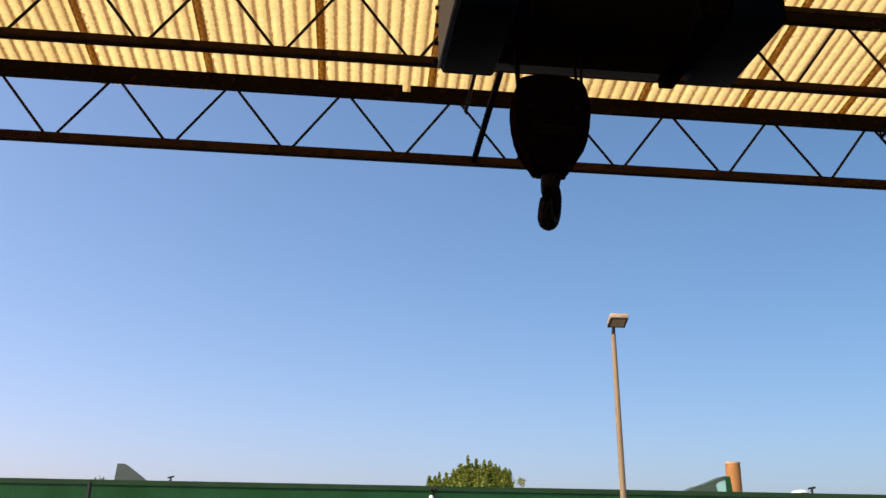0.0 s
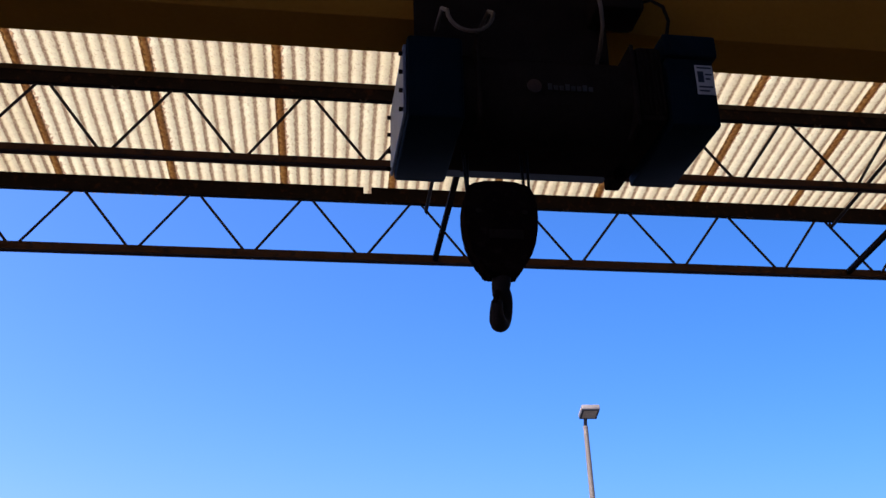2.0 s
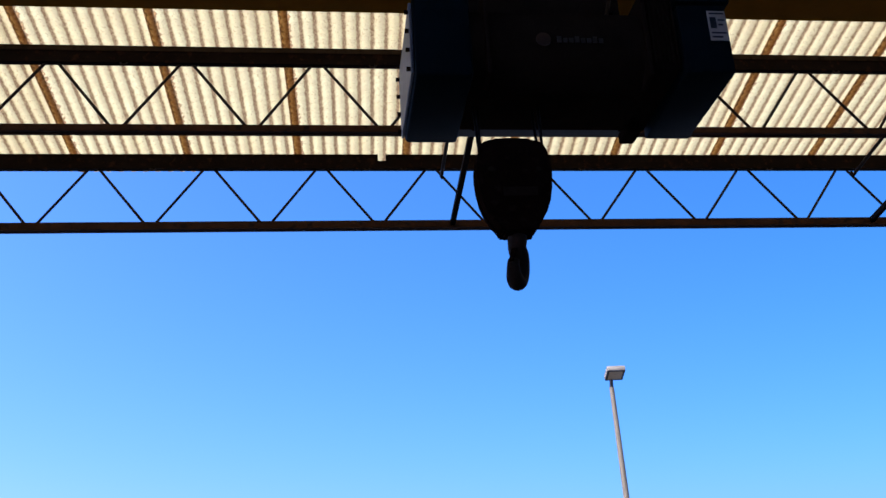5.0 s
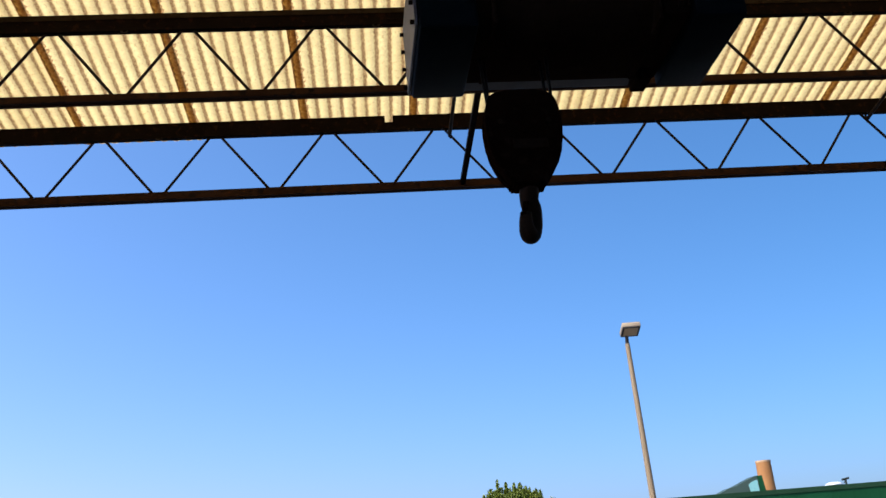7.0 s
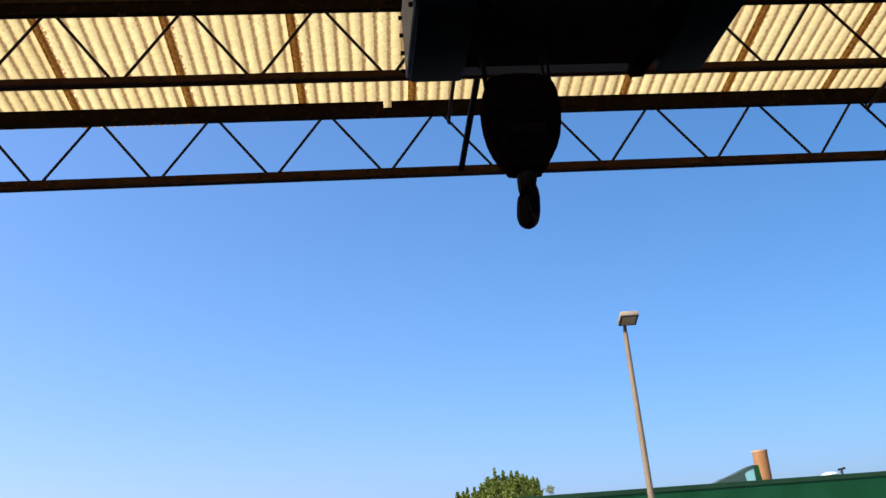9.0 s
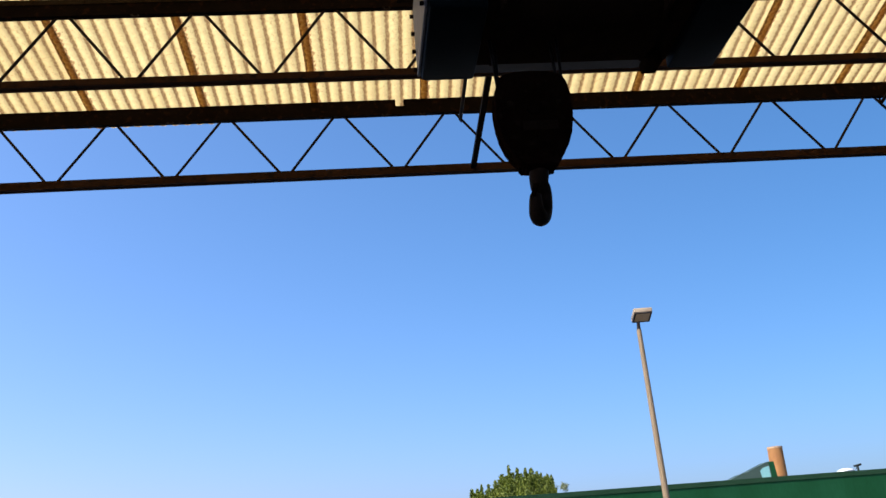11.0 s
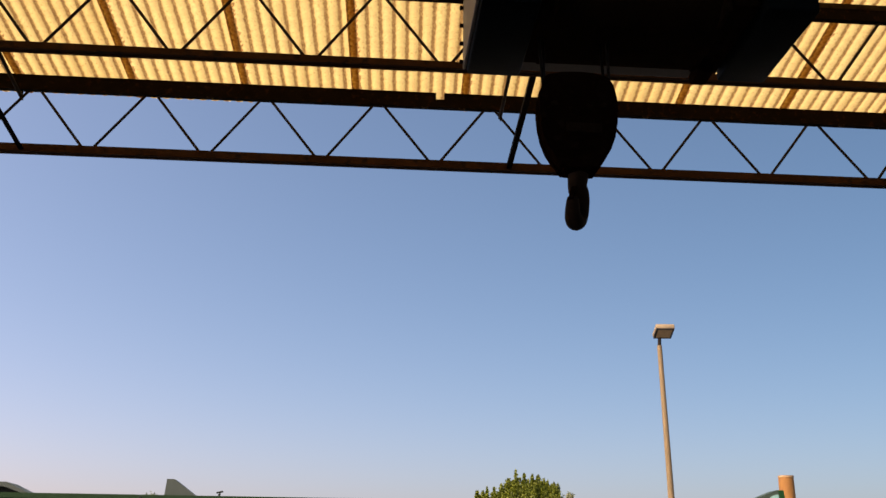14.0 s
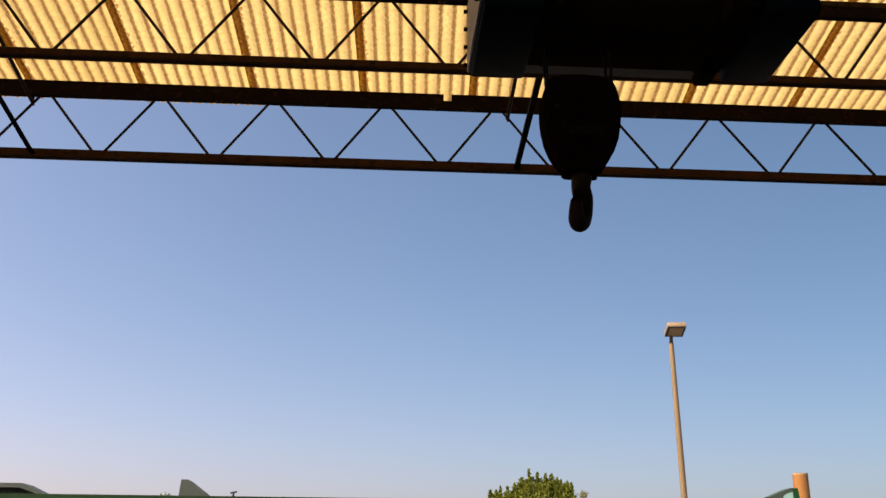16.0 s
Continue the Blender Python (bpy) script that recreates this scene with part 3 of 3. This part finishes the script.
# ---- yard lamp ----
lm = thing("street_lamp", (8.12, 26.4, 0), "cream floodlight on a tall cream yard pole", "street lamp")
part("pole", rod(B(), (0.15, 0, -0.03), (0.0, 0, 7.66), 0.100, 0.064, 20), M_POLE, lm, smooth=True)
part("base_plate", box(B(), (-0.05, -0.2, -0.03), (0.35, 0.2, 0.0), 0.006), M_COLLAR, lm)
part("collar", rod(B(), (0.0, 0, 7.66), (0.0, -0.06, 7.93), 0.052, 0.044, 16), M_COLLAR, lm, smooth=True)
TILT = Matrix.Translation((0.06, -0.22, 8.02)) @ Matrix.Rotation(radians(-5), 4, "Z") @ Matrix.Rotation(radians(-15), 4, "X")
hd = part("lamp_head", box(B(), (-0.25, -0.30, -0.09), (0.25, 0.24, 0.045), 0.025, TILT), M_LAMP, lm, smooth=True)
part("lens_rim", box(B(), (-0.238, -0.293, -0.116), (0.238, 0.233, -0.0905), 0.004, TILT), M_COLLAR, hd, "dark lens rim")
part("lens", box(B(), (-0.185, -0.245, -0.122), (0.185, 0.165, -0.1165), 0.002, TILT), M_LENS, hd, "dull brown glass lens")


# ---- green building across the yard ----
FY = 55.0
gbld = thing("green_building", (0, FY, 0), "low long building with green fascia above a white wall", "building")
part("wall", box(B(), (-75, 0.03, -0.03), (75, 26, 3.565)), M_WHITE, gbld, "white rendered wall")
x = -75.0
while x < 75:
    part("fascia_panel", box(B(), (x + 0.001, 0.0, 3.57), (x + 5.999, 0.35, 5.32), 0.0), M_GREEN, gbld)
    part("coping", box(B(), (x + 0.001, -0.05, 5.325), (x + 5.999, 0.35, 5.585), 0.0), M_CAP, gbld)
    x += 6.0
part("roof", box(B(), (-75, 0.36, 4.6), (75, 26, 4.9)), M_ROOFGREY, gbld)

mon = thing("roof_monitor", (-9.5, 58, 4.9), "grey-green sloped roof monitor on the flat roof", "roof monitor", "roof monitors")


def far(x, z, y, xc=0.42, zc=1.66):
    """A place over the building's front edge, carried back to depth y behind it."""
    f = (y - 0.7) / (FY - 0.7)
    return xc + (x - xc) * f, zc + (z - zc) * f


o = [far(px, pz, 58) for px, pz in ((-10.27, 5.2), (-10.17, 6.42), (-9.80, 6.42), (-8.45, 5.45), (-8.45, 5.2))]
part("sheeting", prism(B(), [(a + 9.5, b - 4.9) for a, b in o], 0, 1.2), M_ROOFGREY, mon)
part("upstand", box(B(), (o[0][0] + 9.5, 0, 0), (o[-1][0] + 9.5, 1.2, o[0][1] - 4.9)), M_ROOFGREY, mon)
mon = thing("roof_monitor", (22, 58, 4.9), "teal sloped roof monitor with a pale pane", "roof monitor", "roof monitors")
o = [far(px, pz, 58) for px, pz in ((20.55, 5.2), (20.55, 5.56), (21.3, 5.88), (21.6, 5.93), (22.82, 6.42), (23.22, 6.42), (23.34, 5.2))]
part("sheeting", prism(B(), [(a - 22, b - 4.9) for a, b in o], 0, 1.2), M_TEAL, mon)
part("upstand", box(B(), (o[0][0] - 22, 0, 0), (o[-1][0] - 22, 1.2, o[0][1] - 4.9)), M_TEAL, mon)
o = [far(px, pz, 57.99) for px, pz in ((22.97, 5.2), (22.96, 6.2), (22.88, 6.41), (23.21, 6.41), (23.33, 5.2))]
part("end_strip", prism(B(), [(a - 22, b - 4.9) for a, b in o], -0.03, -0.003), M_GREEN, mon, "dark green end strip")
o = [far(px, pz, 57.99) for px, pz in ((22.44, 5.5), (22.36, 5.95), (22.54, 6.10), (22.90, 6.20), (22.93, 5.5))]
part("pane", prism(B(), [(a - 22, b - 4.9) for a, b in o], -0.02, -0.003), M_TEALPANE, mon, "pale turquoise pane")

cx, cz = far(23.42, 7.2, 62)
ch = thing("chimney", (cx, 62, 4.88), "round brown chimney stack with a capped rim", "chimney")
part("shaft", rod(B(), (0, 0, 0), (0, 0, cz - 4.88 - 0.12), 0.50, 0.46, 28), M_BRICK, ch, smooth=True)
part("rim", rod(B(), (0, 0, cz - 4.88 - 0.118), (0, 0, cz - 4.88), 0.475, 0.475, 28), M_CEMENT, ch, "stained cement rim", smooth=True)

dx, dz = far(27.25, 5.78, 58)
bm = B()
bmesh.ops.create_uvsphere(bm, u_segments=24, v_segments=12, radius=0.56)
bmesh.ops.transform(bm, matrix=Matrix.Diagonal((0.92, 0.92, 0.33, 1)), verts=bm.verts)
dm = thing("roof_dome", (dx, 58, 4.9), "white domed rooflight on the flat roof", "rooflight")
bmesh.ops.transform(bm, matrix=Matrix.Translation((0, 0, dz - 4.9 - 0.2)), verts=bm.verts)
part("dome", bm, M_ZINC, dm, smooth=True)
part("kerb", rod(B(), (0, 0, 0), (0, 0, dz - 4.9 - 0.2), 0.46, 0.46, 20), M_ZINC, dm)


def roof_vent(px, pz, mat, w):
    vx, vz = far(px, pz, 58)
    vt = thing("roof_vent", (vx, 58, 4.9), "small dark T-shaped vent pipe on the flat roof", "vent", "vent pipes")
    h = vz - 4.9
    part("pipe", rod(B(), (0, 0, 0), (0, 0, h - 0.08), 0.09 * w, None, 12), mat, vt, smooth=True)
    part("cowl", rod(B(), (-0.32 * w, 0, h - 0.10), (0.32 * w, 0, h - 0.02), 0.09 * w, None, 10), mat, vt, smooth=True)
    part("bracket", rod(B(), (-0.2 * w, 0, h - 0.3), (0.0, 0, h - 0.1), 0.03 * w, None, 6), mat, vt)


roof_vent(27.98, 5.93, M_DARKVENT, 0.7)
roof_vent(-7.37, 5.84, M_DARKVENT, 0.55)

# wall lamp on the fascia
wl = thing("wall_light", (6.43, FY, 5.0), "small dark bracket light on the green fascia", "wall light")
part("arm", rod(B(), (0.05, 0.0, 0.05), (0.0, -0.35, 0.42), 0.04, None, 8), M_DARKVENT, wl)
part("head", box(B(), (-0.16, -0.6, 0.33), (0.2, -0.2, 0.52), 0.04), M_DARKVENT, wl)
bm = B()
bmesh.ops.create_uvsphere(bm, u_segments=14, v_segments=8, radius=0.14, matrix=Matrix.Translation((-0.1, -0.25, -0.05)))
part("globe", bm, M_ZINC, wl, smooth=True)

# slim dark post in front of the fascia
px = 0.42 + (-11.45 - 0.42) * (50 - 0.7) / (FY - 0.7)
pst = thing("yard_post", (px, 50, -0.02), "slim dark post before the green building", "post")
part("shaft", rod(B(), (0, 0, 0), (0, 0, 5.14), 0.085, None, 12), M_DARKVENT, pst, smooth=True)
part("foot", box(B(), (-0.15, -0.15, -0.01), (0.15, 0.15, 0.02)), M_DARKVENT, pst)

# far dark building beyond the roof's end
fb = thing("far_building", (-32.6, 82, 0), "distant low grey building with a sloped roof end", "building")
part("wall", prism(B(), [(-20, -0.03), (-20, 7.96), (4.8, 7.96), (6.3, 7.36), (6.3, -0.03)], 0.3, 2.0), M_DARKVENT, fb)
bm = prism(B(), [(-21, 7.97), (-21, 8.32), (5.0, 8.32), (6.8, 7.5), (6.8, 7.3), (4.85, 7.97)], -0.4, 2.2)
part("roof", bm, M_ROOFGREY, fb)


# ---- trees ----
def tree(name, at, height, width, crown_from, leaf, count, mat, seed, label, lean=0.0, lobes=9, bias=(), shoots=()):
    rng = random.Random(seed)
    t = thing(name, at, label, "tree")
    bm = B()
    fork = crown_from + 0.15 * (height - crown_from)
    tube(bm, [(0, 0, -0.05), (0.05, 0, fork * 0.5), (lean * 0.5, 0.05, fork)], [0.26, 0.2, 0.16], 10)
    tips = []
    for i in range(lobes):
        a = 2 * math.pi * i / lobes + rng.uniform(-0.3, 0.3)
        r = width / 2 * rng.uniform(0.35, 0.85)
        z = crown_from + (height - crown_from) * rng.uniform(0.3, 0.88) * (1 - 0.35 * (r / (width / 2)) ** 2)
        tips.append(Vector((lean + r * math.cos(a), r * math.sin(a) * 0.8, z)))
    tips.append(Vector((lean, 0, height * 0.93)))
    for x, z in bias:
        tips.append(Vector((x, rng.uniform(-0.4, 0.4), z)))
    for p in tips:
        mid = Vector((p.x * 0.5, p.y * 0.5, fork + (p.z - fork) * 0.55))
        tube(bm, [(lean * 0.5, 0.05, fork - 0.2), mid, p], [0.09, 0.05, 0.02], 6)
    part("trunk", bm, M_BARK, t, smooth=True)
    verts, faces = [], []
    sprays = []
    for (xa, za), (xb, zb) in zip(shoots, shoots[1:]):      # upright leafy shoots along the crown's top line, lower ones between and in front
        for f, drop in ((0.0, 0.0), (0.5, 0.45), (0.25, 0.75), (0.75, 0.75), (0.1, 1.2), (0.6, 1.3), (0.35, 1.8), (0.85, 1.9)):
            x = xa + (xb - xa) * (f + rng.uniform(-0.08, 0.08))
            z = za + (zb - za) * f - drop * rng.uniform(0.8, 1.2)
            sprays.append((Vector((x, rng.uniform(-0.3, 0.3) - 0.7 * drop, z - rng.uniform(0.0, 0.22))), rng.uniform(0.8, 1.6), rng.uniform(0.06, 0.20)))
    for i in range(count):
        p = rng.choice(tips)
        s = width * 0.125
        c = p + Vector((rng.gauss(0, s * 0.62), rng.gauss(0, s * 0.62), rng.gauss(0, s * 0.5)))
        if sprays and i % 3:
            tip, L, w = rng.choice(sprays)
            d = rng.random()
            w *= 0.3 + 1.3 * d
            c = tip + Vector((rng.gauss(0, w), rng.gauss(0, w), -d * L))
        elif rng.random() < 0.25:      # loose upright twigs
            c.z += rng.random() ** 2 * width * 0.05
        q = Euler((rng.uniform(0, 6.28), rng.uniform(0, 6.28), rng.uniform(0, 6.28))).to_matrix()
        L = leaf * rng.uniform(0.7, 1.4)
        n0 = len(verts)
        for a, b, h in ((-1, 0, 0), (0, -0.42, 0.12), (1, 0, 0), (0, 0.42, 0.12)):
            verts.append(c + q @ Vector((a * L, b * L, h * L)))
        faces += [(n0, n0 + 1, n0 + 2), (n0, n0 + 2, n0 + 3)]
    me = bpy.data.meshes.new("crown")
    me.from_pydata([tuple(p) for p in verts], [], faces)
    me.materials.append(mat)
    cr = new("crown", me)
    cr.parent = t
    return t


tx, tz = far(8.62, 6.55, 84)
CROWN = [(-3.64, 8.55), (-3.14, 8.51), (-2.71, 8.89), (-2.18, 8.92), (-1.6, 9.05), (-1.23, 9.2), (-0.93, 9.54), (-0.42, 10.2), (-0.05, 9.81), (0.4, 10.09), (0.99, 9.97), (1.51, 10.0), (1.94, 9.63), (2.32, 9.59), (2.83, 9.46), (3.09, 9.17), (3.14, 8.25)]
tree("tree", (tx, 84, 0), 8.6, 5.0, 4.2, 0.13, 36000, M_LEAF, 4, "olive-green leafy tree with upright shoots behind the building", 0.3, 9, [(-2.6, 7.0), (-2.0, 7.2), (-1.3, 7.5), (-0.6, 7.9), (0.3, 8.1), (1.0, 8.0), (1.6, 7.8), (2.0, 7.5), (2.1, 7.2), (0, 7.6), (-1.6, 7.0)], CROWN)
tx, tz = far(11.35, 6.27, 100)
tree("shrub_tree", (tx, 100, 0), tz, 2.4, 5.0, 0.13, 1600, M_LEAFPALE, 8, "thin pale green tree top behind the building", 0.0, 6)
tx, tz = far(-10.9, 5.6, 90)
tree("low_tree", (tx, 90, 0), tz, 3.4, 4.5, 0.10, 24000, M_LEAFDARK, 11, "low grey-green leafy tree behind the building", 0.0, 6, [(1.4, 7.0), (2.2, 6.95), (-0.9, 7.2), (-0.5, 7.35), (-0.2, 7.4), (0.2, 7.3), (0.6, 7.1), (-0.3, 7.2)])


# ---- translucent roof sheets ----
roof = thing("roof", (0, 8.8, ROOF_Z), "translucent corrugated glass-fibre roof with brown side laps", "roof", "", "structure")


def sheet_mesh(y_low, y_high, rows):
    """One thin corrugated sheet that laps under its neighbour by part of a wave."""
    verts, faces = [], []
    per = 8
    nx = int((PITCH + LAP) / WAVE * per)
    for j in range(rows + 1):
        y = y_low + (y_high - y_low) * j / rows
        for i in range(nx + 1):
            x = i * WAVE / per
            lift = 0.006 if x < LAP else 0.0
            verts.append((x + SKEW * y, y, 0.005 * math.cos(2 * math.pi * x / WAVE) - SLOPE * y - lift))
    w = nx + 1
    for j in range(rows):
        for i in range(nx):
            a = j * w + i
            faces.append((a, a + 1, a + 1 + w, a + w))
    me = bpy.data.meshes.new("roof_sheet")
    me.from_pydata(verts, [], faces)
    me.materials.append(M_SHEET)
    me.polygons.foreach_set("use_smooth", [True] * len(me.polygons))
    return me


sheet = sheet_mesh(0.275, -3.9, 6)
START = -0.81 - 0.045 - 9 * PITCH
rng = random.Random(3)
for i in range(24):
    ob = new("roof_sheet", sheet)
    ob.parent = roof
    west = START + i * PITCH < -1.3        # these reach a little further over the eave
    ob.location = (START + i * PITCH, rng.uniform(0.026, 0.042) if west else rng.uniform(-0.012, 0.016), rng.uniform(-0.001, 0.001))
    ob.rotation_euler = (0, 0, rng.uniform(-0.0012, 0.0012))
